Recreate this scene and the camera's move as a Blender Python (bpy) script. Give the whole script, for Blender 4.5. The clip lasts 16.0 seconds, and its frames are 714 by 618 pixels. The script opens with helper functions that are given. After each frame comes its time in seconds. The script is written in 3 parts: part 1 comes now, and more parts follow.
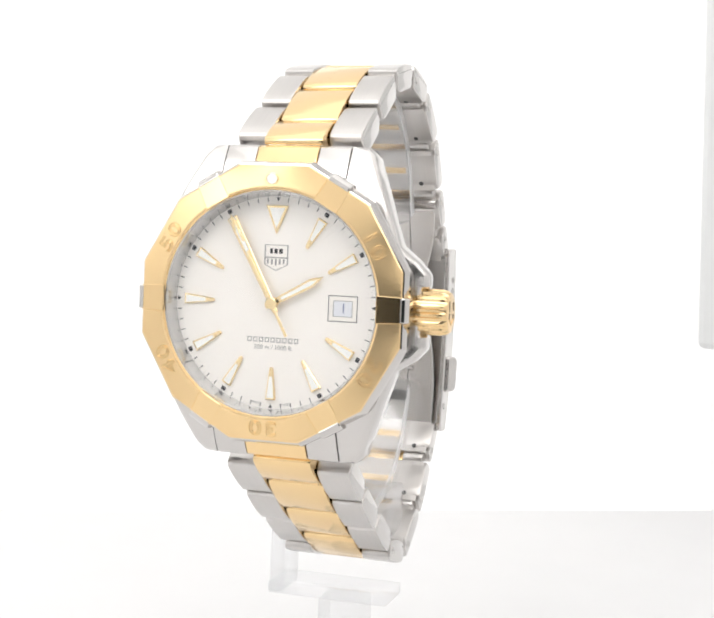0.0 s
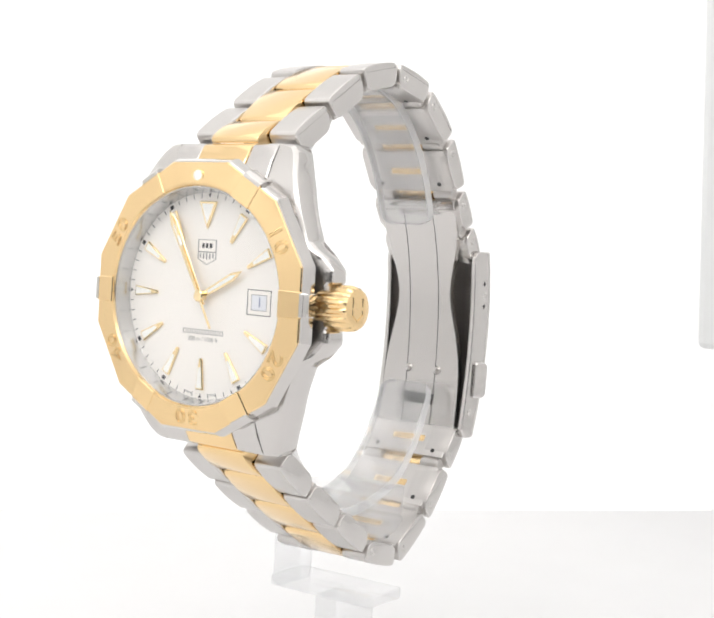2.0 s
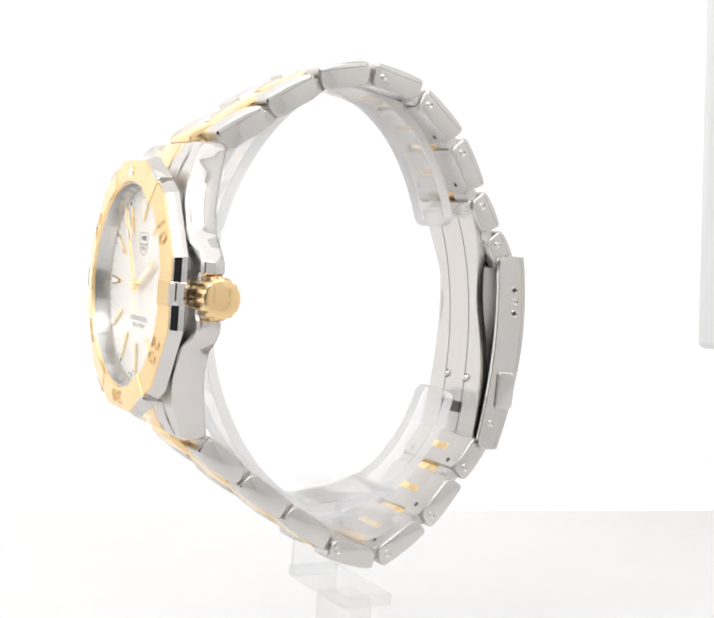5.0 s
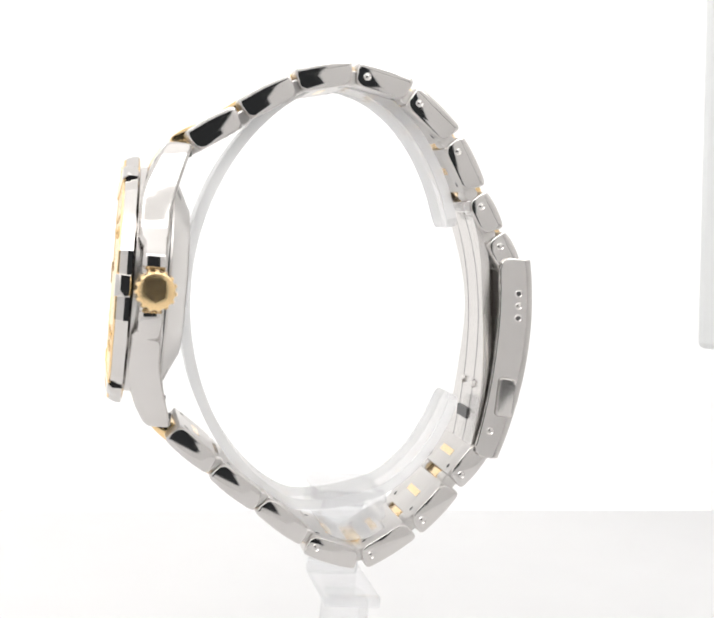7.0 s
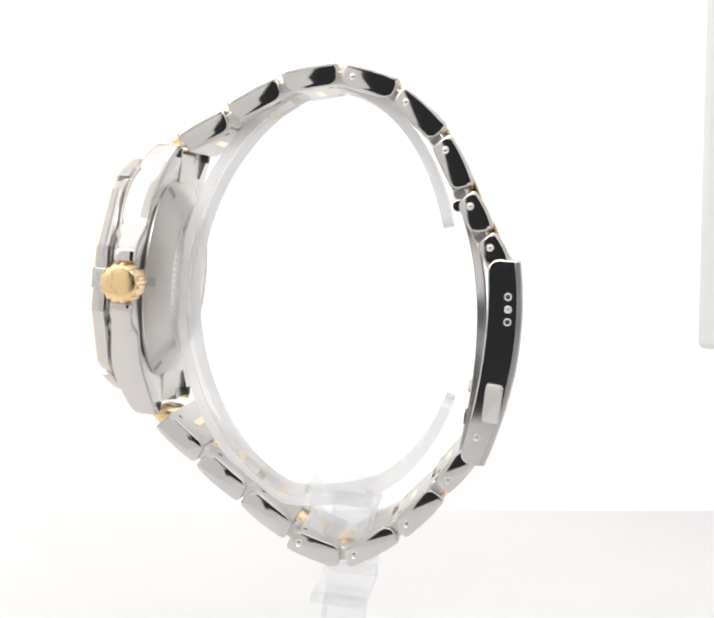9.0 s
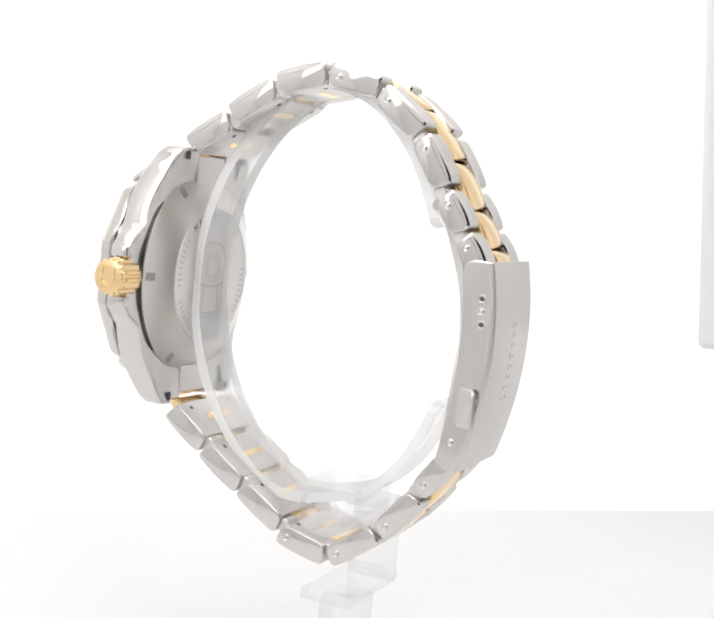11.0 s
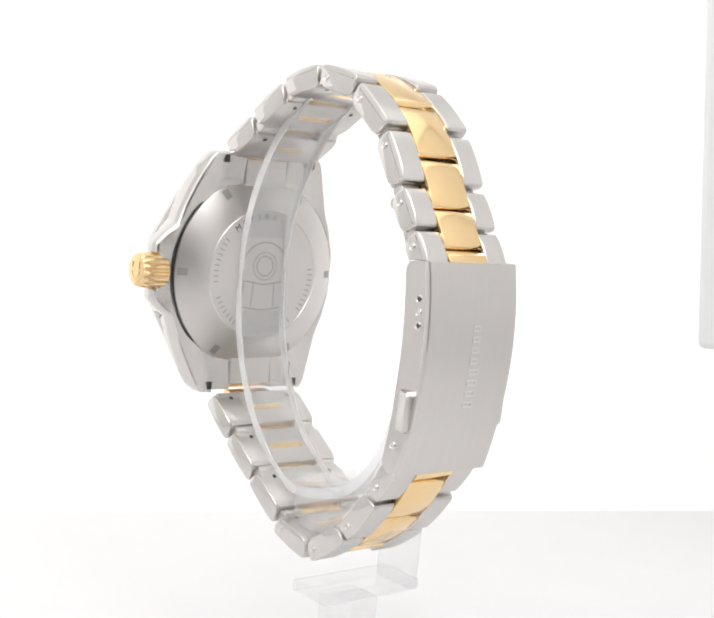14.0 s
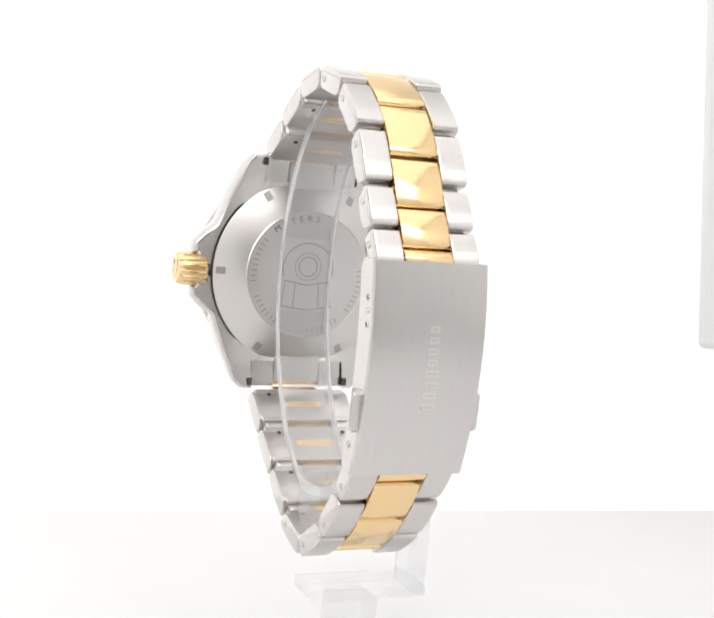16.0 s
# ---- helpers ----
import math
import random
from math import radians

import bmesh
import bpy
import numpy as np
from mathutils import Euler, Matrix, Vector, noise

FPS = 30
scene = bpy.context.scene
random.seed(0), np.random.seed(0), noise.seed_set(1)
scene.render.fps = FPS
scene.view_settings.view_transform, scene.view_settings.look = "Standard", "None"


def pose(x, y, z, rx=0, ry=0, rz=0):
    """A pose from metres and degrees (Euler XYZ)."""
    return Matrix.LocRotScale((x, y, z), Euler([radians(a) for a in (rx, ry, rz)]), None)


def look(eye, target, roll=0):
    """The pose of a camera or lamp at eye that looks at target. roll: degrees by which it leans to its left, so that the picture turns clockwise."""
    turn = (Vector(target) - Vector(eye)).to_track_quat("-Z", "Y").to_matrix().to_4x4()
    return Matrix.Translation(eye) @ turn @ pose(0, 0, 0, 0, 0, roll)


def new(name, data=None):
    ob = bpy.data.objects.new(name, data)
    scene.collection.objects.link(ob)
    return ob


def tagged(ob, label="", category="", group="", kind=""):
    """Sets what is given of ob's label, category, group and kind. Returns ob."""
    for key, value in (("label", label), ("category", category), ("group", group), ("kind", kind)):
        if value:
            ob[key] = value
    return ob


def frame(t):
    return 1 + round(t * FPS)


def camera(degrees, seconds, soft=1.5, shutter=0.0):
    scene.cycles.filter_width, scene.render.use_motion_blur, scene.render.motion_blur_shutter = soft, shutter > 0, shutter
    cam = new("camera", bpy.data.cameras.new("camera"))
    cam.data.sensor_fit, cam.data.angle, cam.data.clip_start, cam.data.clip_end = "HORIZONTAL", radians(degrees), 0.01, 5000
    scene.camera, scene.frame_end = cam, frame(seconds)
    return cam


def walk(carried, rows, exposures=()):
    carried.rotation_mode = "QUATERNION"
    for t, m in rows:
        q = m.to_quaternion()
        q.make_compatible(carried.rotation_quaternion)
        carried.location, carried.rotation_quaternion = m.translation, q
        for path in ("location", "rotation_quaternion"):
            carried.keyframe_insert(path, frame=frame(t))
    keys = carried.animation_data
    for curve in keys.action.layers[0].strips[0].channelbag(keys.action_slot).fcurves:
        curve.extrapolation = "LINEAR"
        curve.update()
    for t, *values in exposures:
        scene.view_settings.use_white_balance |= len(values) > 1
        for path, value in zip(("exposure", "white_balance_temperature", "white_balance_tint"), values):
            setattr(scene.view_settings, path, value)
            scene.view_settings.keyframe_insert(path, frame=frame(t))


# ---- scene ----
# ------------------------------------------------ camera: it stands still
EYE_H = 0.092
cam = camera(31.56, 16.0, soft=2.2)
VIEW = Matrix(((0.99872, -0.050347, 0.004926, 0.0), (0.009613, 0.093279, -0.995594, -0.21688), (0.049666, 0.994366, 0.093643, EYE_H), (0, 0, 0, 1)))
walk(cam, [(0.0, VIEW), (16.0, VIEW)])

# ------------------------------------------------ light: a white photo box in a dim room, with added ceiling and front fills
world = bpy.data.worlds.new("room")
world.use_nodes = True
world.node_tree.nodes["Background"].inputs[0].default_value = (0.9, 0.95, 1.0, 1)
world.node_tree.nodes["Background"].inputs[1].default_value = 0.009
scene.world = world
scene.view_settings.exposure = 2.12


def area_lamp(name, eye, target, sx, sy, watts, colour=(1, 1, 1)):
    data = bpy.data.lights.new(name, "AREA")
    data.shape, data.size, data.size_y, data.energy, data.color = "RECTANGLE", sx, sy, watts, colour
    ob = new(name, data)
    ob.matrix_world = look(eye, target)
    return ob


LAMP = (1, 0.985, 0.968)
# Unseen ceiling lamp, added for overall brightness.
area_lamp("ceiling_fill_light", (0, 0.01, 0.436), (0, 0.0101, 0), 0.56, 0.46, 0.135, LAMP)
# Unseen front lamps, added to brighten the dial and front-facing metal.
area_lamp("front_fill_light", (-0.185, -0.246, 0.21), (-0.12, 0, 0.12), 0.19, 0.36, 0.1, LAMP)
area_lamp("front_top_fill", (0.02, -0.246, 0.31), (0.02, 0, 0.06), 0.5, 0.17, 0.2, LAMP)


# ------------------------------------------------ materials
def material(name, colour, rough=0.5, metal=0.0, **more):
    m = bpy.data.materials.new(name)
    m.use_nodes = True
    b = m.node_tree.nodes["Principled BSDF"]
    b.inputs["Base Color"].default_value = (*colour, 1)
    b.inputs["Roughness"].default_value = rough
    b.inputs["Metallic"].default_value = metal
    for k, v in more.items():
        b.inputs[k.replace("_", " ")].default_value = v
    return m


def link(m, a, b):
    m.node_tree.links.new(a, b)


def textured(m, scale, stretch=(1, 1, 1), bump=0.1, vary=0.0, rough_vary=0.0, dist=0.00005, detail=3.0):
    """Grain: a stretched noise drives fine relief, a little tone and gloss."""
    t = m.node_tree
    b = t.nodes["Principled BSDF"]
    co = t.nodes.new("ShaderNodeTexCoord")
    mp = t.nodes.new("ShaderNodeMapping")
    mp.inputs["Scale"].default_value = stretch
    nz = t.nodes.new("ShaderNodeTexNoise")
    nz.inputs["Scale"].default_value, nz.inputs["Detail"].default_value = scale, detail
    link(m, co.outputs["Object"], mp.inputs["Vector"])
    link(m, mp.outputs["Vector"], nz.inputs["Vector"])
    if bump:
        bp = t.nodes.new("ShaderNodeBump")
        bp.inputs["Strength"].default_value, bp.inputs["Distance"].default_value = bump, dist
        link(m, nz.outputs["Fac"], bp.inputs["Height"])
        link(m, bp.outputs["Normal"], b.inputs["Normal"])
    if vary:
        c = b.inputs["Base Color"].default_value[:3]
        mix = t.nodes.new("ShaderNodeMix")
        mix.data_type = "RGBA"
        mix.inputs["A"].default_value = (*[v * (1 - vary) for v in c], 1)
        mix.inputs["B"].default_value = (*[min(1, v * (1 + vary)) for v in c], 1)
        link(m, nz.outputs["Fac"], mix.inputs["Factor"])
        link(m, mix.outputs["Result"], b.inputs["Base Color"])
    if rough_vary:
        r = b.inputs["Roughness"].default_value
        mr = t.nodes.new("ShaderNodeMapRange")
        mr.inputs["To Min"].default_value, mr.inputs["To Max"].default_value = max(0.02, r - rough_vary), r + rough_vary
        link(m, nz.outputs["Fac"], mr.inputs["Value"])
        link(m, mr.outputs["Result"], b.inputs["Roughness"])
    return m


STEEL = (0.635, 0.613, 0.595)
steel_polished = textured(material("steel_polished", STEEL, 0.07, 1.0), 300, (1, 1, 1), 0.004, 0.02, 0.02)


def brushed_along(m, amount):
    """Fine lines run round the bracelet, so that gloss spreads across it."""
    t = m.node_tree
    tf = t.nodes.new("ShaderNodeVectorTransform")
    tf.vector_type, tf.convert_from, tf.convert_to = "VECTOR", "OBJECT", "WORLD"
    tf.inputs[0].default_value = (0, 1, 0)
    t.nodes["Principled BSDF"].inputs["Anisotropic"].default_value = amount
    link(m, tf.outputs[0], t.nodes["Principled BSDF"].inputs["Tangent"])
    return m


steel_brushed = brushed_along(textured(material("steel_brushed", STEEL, 0.28, 1.0), 4000, (0.03, 1, 0.03), 0.0, 0.05), 0.75)
steel_brushed_long = brushed_along(textured(material("steel_brushed_long", STEEL, 0.26, 1.0), 4000, (1, 1, 0.03), 0.0, 0.05), 0.5)


def sunray(m, amount):
    """Brushing in rays from the middle, as on a turned disc."""
    b = m.node_tree.nodes["Principled BSDF"]
    tg = m.node_tree.nodes.new("ShaderNodeTangent")
    tg.direction_type, tg.axis = "RADIAL", "X"
    b.inputs["Anisotropic"].default_value = amount
    link(m, tg.outputs[0], b.inputs["Tangent"])
    return m


steel_turned = sunray(textured(material("steel_turned", STEEL, 0.30, 1.0), 9000, (1, 1, 1), 0.006, 0.02), 0.75)
steel_etched = material("steel_etched", (0.74, 0.73, 0.71), 0.5, 1.0)
# Darker copy of the steel: shade of caseback recesses put into the colour.
steel_recess_shade = material("steel_recess_shade", (0.40, 0.39, 0.38), 0.4, 1.0)
steel_dark = material("steel_dark", (0.10, 0.10, 0.10), 0.4, 1.0)
GOLD = (0.90, 0.66, 0.36)
gold_polished = textured(material("gold_polished", GOLD, 0.14, 1.0), 300, (1, 1, 1), 0.006, 0.02, 0.02)
gold_brushed = textured(material("gold_brushed", GOLD, 0.22, 1.0), 2500, (1, 0.03, 1), 0.06, 0.04, 0.05, 0.00002)
gold_sunray = sunray(textured(material("gold_sunray", GOLD, 0.24, 1.0), 6000, (1, 1, 1), 0.0, 0.01), 0.6)
# Darker copy of the inlay gold, for the shade along the numerals' engraved outlines.
gold_engraved_shade = material("gold_engraved_shade", (0.76, 0.54, 0.27), 0.25, 1.0)
gold_pale = material("gold_pale", (1.0, 0.80, 0.47), 0.15, 1.0)
dial_silver = textured(material("dial_silver", (0.94, 0.91, 0.87), 0.36, 0.1), 9000, (1, 1, 1), 0.004, 0.01)
rehaut_silver = material("rehaut_silver", (0.62, 0.62, 0.62), 0.2, 0.8)
lume_white = material("lume_white", (0.95, 0.95, 0.92), 0.5)
print_black = material("print_black", (0.03, 0.03, 0.035), 0.5)
print_grey = material("print_grey", (0.30, 0.30, 0.30), 0.5)
date_white = material("date_white", (0.80, 0.82, 0.86), 0.5)
date_blue = material("date_blue", (0.18, 0.22, 0.36), 0.5)
# Emission added so the backdrop shows pure white; no lamp stands behind it.
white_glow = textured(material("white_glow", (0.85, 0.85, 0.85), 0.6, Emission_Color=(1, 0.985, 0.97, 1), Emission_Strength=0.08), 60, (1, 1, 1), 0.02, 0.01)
pale_board = textured(material("pale_board", (0.76, 0.77, 0.77), 0.6), 40, (1, 1, 1), 0.05, 0.02)
white_floor = textured(material("white_floor", (0.79, 0.79, 0.795), 0.5), 60, (1, 1, 1), 0.05, 0.015)
white_board = textured(material("white_board", (0.85, 0.85, 0.85), 0.6), 40, (1, 1, 1), 0.05, 0.02)


def clear_pane():
    """A coated crystal: all light passes, a little is mirrored."""
    m = bpy.data.materials.new("crystal_clear")
    m.use_nodes = True
    t = m.node_tree
    t.nodes.clear()
    out = t.nodes.new("ShaderNodeOutputMaterial")
    mix = t.nodes.new("ShaderNodeMixShader")
    tr = t.nodes.new("ShaderNodeBsdfTransparent")
    gl = t.nodes.new("ShaderNodeBsdfGlossy")
    gl.inputs["Roughness"].default_value = 0.02
    mix.inputs[0].default_value = 0.03
    link(m, tr.outputs[0], mix.inputs[1])
    link(m, gl.outputs[0], mix.inputs[2])
    link(m, mix.outputs[0], out.inputs[0])
    return m


crystal_clear = clear_pane()


def clear_plastic():
    """Moulded acrylic: mostly clear, glossy rims, a share of true refraction."""
    m = bpy.data.materials.new("acrylic")
    m.use_nodes = True
    t = m.node_tree
    b = t.nodes["Principled BSDF"]
    out = t.nodes["Material Output"]
    b.inputs["Base Color"].default_value = (0.98, 0.985, 0.99, 1)
    b.inputs["Transmission Weight"].default_value, b.inputs["IOR"].default_value, b.inputs["Roughness"].default_value = 1.0, 1.3, 0.04
    tr = t.nodes.new("ShaderNodeBsdfTransparent")
    tr.inputs["Color"].default_value = (0.972, 0.974, 0.978, 1)
    gl = t.nodes.new("ShaderNodeBsdfGlossy")
    gl.inputs["Roughness"].default_value = 0.05
    lw = t.nodes.new("ShaderNodeLayerWeight")
    lw.inputs["Blend"].default_value = 0.25
    mr = t.nodes.new("ShaderNodeMapRange")
    mr.inputs["To Min"].default_value, mr.inputs["To Max"].default_value = 0.05, 0.5
    link(m, lw.outputs["Facing"], mr.inputs["Value"])
    one, two = t.nodes.new("ShaderNodeMixShader"), t.nodes.new("ShaderNodeMixShader")
    link(m, mr.outputs["Result"], one.inputs[0])
    link(m, tr.outputs[0], one.inputs[1])
    link(m, gl.outputs[0], one.inputs[2])
    two.inputs[0].default_value = 0.12
    link(m, one.outputs[0], two.inputs[1])
    link(m, b.outputs[0], two.inputs[2])
    haze, milky = t.nodes.new("ShaderNodeBsdfTranslucent"), t.nodes.new("ShaderNodeMixShader")
    haze.inputs["Color"].default_value = (0.9, 0.91, 0.92, 1)
    milky.inputs[0].default_value = 0.07
    link(m, two.outputs[0], milky.inputs[1])
    link(m, haze.outputs[0], milky.inputs[2])
    link(m, milky.outputs[0], out.inputs["Surface"])
    return m


acrylic = clear_plastic()


def frosted_plastic():
    """The sawn edges of the acrylic, which scatter light."""
    m = bpy.data.materials.new("acrylic_edge")
    m.use_nodes = True
    t = m.node_tree
    b = t.nodes["Principled BSDF"]
    b.inputs["Base Color"].default_value, b.inputs["Roughness"].default_value = (0.97, 0.97, 0.975, 1), 0.2
    tr = t.nodes.new("ShaderNodeBsdfTransparent")
    mix = t.nodes.new("ShaderNodeMixShader")
    mix.inputs[0].default_value = 0.4
    link(m, tr.outputs[0], mix.inputs[1])
    link(m, b.outputs[0], mix.inputs[2])
    link(m, mix.outputs[0], t.nodes["Material Output"].inputs["Surface"])
    return m


acrylic_edge = frosted_plastic()

# ------------------------------------------------ mesh helpers; lengths of the watch are in millimetres
MM = 0.001


def to_mesh(bm, name, sharp=18, scale=MM):
    if scale != 1:
        bmesh.ops.scale(bm, vec=(scale,) * 3, verts=bm.verts)
    bmesh.ops.recalc_face_normals(bm, faces=bm.faces)
    me = bpy.data.meshes.new(name)
    bm.to_mesh(me)
    bm.free()
    me.polygons.foreach_set("use_smooth", [True] * len(me.polygons))
    me.set_sharp_from_angle(angle=radians(sharp))
    return me


def part(name, bm, mat, parent, label="", m=None, sharp=18):
    """One mesh object under a thing or a part; bm is a bmesh in millimetres or a finished mesh."""
    me = bm if isinstance(bm, bpy.types.Mesh) else to_mesh(bm, name, sharp)
    if not me.materials:
        me.materials.append(mat)
    ob = new(name, me)
    ob.parent = parent
    if m is not None:
        ob.matrix_basis = m
    return tagged(ob, label)


def bevelled(bm, offset, segments=2, only=None):
    if not offset:
        return bm
    bmesh.ops.recalc_face_normals(bm, faces=bm.faces)
    bm.normal_update()
    edges = [e for e in bm.edges if e.is_manifold and e.calc_face_angle(0) > 0.5 and (only is None or only(e))]
    if offset and edges:
        bmesh.ops.bevel(bm, geom=edges, offset=offset, segments=segments, profile=0.5, affect="EDGES", clamp_overlap=True)
    return bm


def prism(poly, axis, a, b, bevel=0.0, segments=2, bm=None):
    """A polygon drawn across an axis and pulled along it from a to b. The polygon is in (x, z) for y, (y, z) for x, (x, y) for z."""
    own = bm or bmesh.new()

    def at(p, h):
        return {"y": (p[0], h, p[1]), "x": (h, p[0], p[1]), "z": (p[0], p[1], h)}[axis]
    lo = [own.verts.new(at(p, a)) for p in poly]
    hi = [own.verts.new(at(p, b)) for p in poly]
    n = len(poly)
    own.faces.new(lo)
    own.faces.new(hi[::-1])
    for i in range(n):
        own.faces.new((lo[i], hi[i], hi[(i + 1) % n], lo[(i + 1) % n]))
    return bevelled(own, bevel, segments)


def box(x0, x1, y0, y1, z0, z1, bevel=0.0, segments=2):
    return prism([(x0, z0), (x1, z0), (x1, z1), (x0, z1)], "y", y0, y1, bevel, segments)


def rings(rows, closed=True):
    """Skins a list of rings of points, all of one length; closed: the last joins the first."""
    bm = bmesh.new()
    vs = [[bm.verts.new(p) for p in row] for row in rows]
    n = len(rows[0])
    for k in range(len(rows) if closed else len(rows) - 1):
        a, b = vs[k], vs[(k + 1) % len(rows)]
        for i in range(n):
            bm.faces.new((a[i], a[(i + 1) % n], b[(i + 1) % n], b[i]))
    if not closed:
        bm.faces.new(vs[0])
        bm.faces.new(vs[-1])
    return bm


def circle(r, x, n=96):
    return [(x, r * math.sin(2 * math.pi * i / n), r * math.cos(2 * math.pi * i / n)) for i in range(n)]


def facet(apothem, x, n=96):
    """A ring with twelve flat sides, one of them at 12 o'clock."""
    out = []
    for i in range(n):
        a = 2 * math.pi * i / n
        r = apothem / math.cos(((a + math.pi / 12) % (math.pi / 6)) - math.pi / 12)
        out.append((x, r * math.sin(a), r * math.cos(a)))
    return out


def lathe(profile, n=96, closed=True):
    return rings([circle(r, x, n) for r, x in profile], closed)


def clock(deg, r, x):
    """The pose of a mark on the dial: its X to the right, Y outwards, Z to the onlooker."""
    a = radians(deg)
    u, w = Vector((0, -math.sin(a), math.cos(a))), Vector((0, -math.cos(a), -math.sin(a)))
    m = Matrix((w, u, Vector((-1, 0, 0)))).transposed().to_4x4()
    m.translation = (u * r + Vector((x, 0, 0))) * MM
    return m


def upright(y, z, x):
    m = clock(0, 0, 0)
    m.translation = Vector((x, y, z)) * MM
    return m


def lettering(text, size, depth, name="lettering", spacing=1.0, outlined=0.0):
    cu = bpy.data.curves.new("type", "FONT")
    cu.body, cu.size, cu.extrude, cu.align_x, cu.align_y = text, size * MM, depth * MM, "CENTER", "CENTER"
    cu.space_character, cu.resolution_u = spacing, 3
    if outlined:
        cu.fill_mode, cu.bevel_depth, cu.bevel_resolution, cu.extrude = "NONE", outlined * MM, 1, 0
    ob = new("type", cu)
    bpy.context.view_layer.update()
    me = bpy.data.meshes.new_from_object(ob.evaluated_get(bpy.context.evaluated_depsgraph_get()))
    me.name = name
    bpy.data.objects.remove(ob)
    return me


# ------------------------------------------------ the photo box
def slab(name, x0, x1, y0, y1, z0, z1, mat, label, category, m=None):
    ob = new(name, to_mesh(box(x0, x1, y0, y1, z0, z1), name, scale=1))
    ob.data.materials.append(mat)
    if m is not None:
        ob.matrix_basis = m
    return tagged(ob, label, category, kind="structure")


YAW = pose(0, 0.141, 0, 0, 0, 11)
slab("ground", -0.32, 0.32, -0.30, 0.30, -0.01, 0.0, white_floor, "glossy white sheet covering the photo box floor", "floor")
slab("wall_back", -0.36, 0.36, 0, 0.01, 0.0, 0.2, white_glow, "bright white backdrop of the photo box with added glow", "backdrop", YAW)
# Unseen from the camera; kept free of the added glow to dim link reflections.
slab("wall_back_upper", -0.36, 0.36, 0, 0.01, 0.2, 0.45, white_board, "plain white wall above the backdrop", "wall", YAW)
slab("wall_side_west", -0.30, -0.29, -0.26, 0.30, 0.0, 0.44, white_board, "plain white side wall of the photo box", "wall")
slab("wall_side_east", 0.29, 0.30, -0.26, 0.30, 0.0, 0.44, white_board, "plain white side wall of the photo box", "wall")
slab("ceiling", -0.30, 0.30, -0.26, 0.30, 0.44, 0.45, white_board, "plain white ceiling of the photo box", "ceiling")
FX0, FX1, FZ0, FZ1 = -0.07, 0.082, 0.022, 0.19
slab("wall_front_west", -0.29, FX0, -0.26, -0.25, 0.0, 0.44, white_board, "white front flap of the photo box", "wall")
slab("wall_front_east", FX1, 0.29, -0.26, -0.25, 0.0, 0.44, white_board, "white front flap of the photo box", "wall")
slab("wall_front_top", FX0, FX1, -0.26, -0.25, FZ1, 0.44, white_board, "white front flap of the photo box", "wall")
slab("wall_front_sill", FX0, FX1, -0.26, -0.25, 0.0, FZ0, white_board, "white front flap of the photo box", "wall")

panel = new("hanging_panel", to_mesh(prism([(0.0845, 0.100), (0.131, 0.090), (0.131, 0.096), (0.0865, 0.104)], "z", 0.0565, 0.438, 0.0015), "hanging_panel", scale=1))
for vert in panel.data.vertices:  # it hangs a little askew
    vert.co.x -= 0.049 * (vert.co.z - 0.0565)
panel.data.materials.append(pale_board)
tagged(panel, "pale grey-white diffuser panel hanging from the box ceiling", "panel")

# ------------------------------------------------ the watch
watch = tagged(new("wrist_watch"), "two-tone steel and gold diver's wrist watch with silver-white dial", "watch")


def softened(poly, keep, cut=0.22):
    """Cuts the corners of a closed outline, but for the points that keep() names."""
    out = []
    n = len(poly)
    for k in range(n):
        p, a, b = Vector(poly[k]), Vector(poly[k - 1]), Vector(poly[(k + 1) % n])
        if keep(poly[k]):
            out.append(tuple(p))
        else:
            out += [tuple(p + (a - p).normalized() * cut), tuple(p + (b - p).normalized() * cut)]
    return out


def inset(poly, d):
    """The outline moved inwards by d; it runs clockwise or not, but is simple."""
    n = len(poly)
    turn = sum(poly[k - 1][0] * poly[k][1] - poly[k][0] * poly[k - 1][1] for k in range(n))
    sg = 1 if turn > 0 else -1
    out = []
    for k in range(n):
        p = Vector(poly[k])
        e = (Vector(poly[(k + 1) % n]) - Vector(poly[k - 1])).normalized()
        out.append(p + Vector((-e.y, e.x)) * d * sg)
    return out


def case_front(z):
    return 0.3 + 3.6 * max(0.0, (abs(z) - 13) / 9.7) ** 1.6


def case_back(z):
    return 5.2 + 2.8 * max(0.0, (abs(z) - 12) / 10.7) ** 1.2


def subdivided(poly, step):
    """Adds points along the long edges of a closed outline."""
    out = []
    for k, p in enumerate(poly):
        a, b = Vector(p), Vector(poly[(k + 1) % len(poly)])
        n = max(1, round((b - a).length / step))
        out += [tuple(a.lerp(b, i / n)) for i in range(n)]
    return out


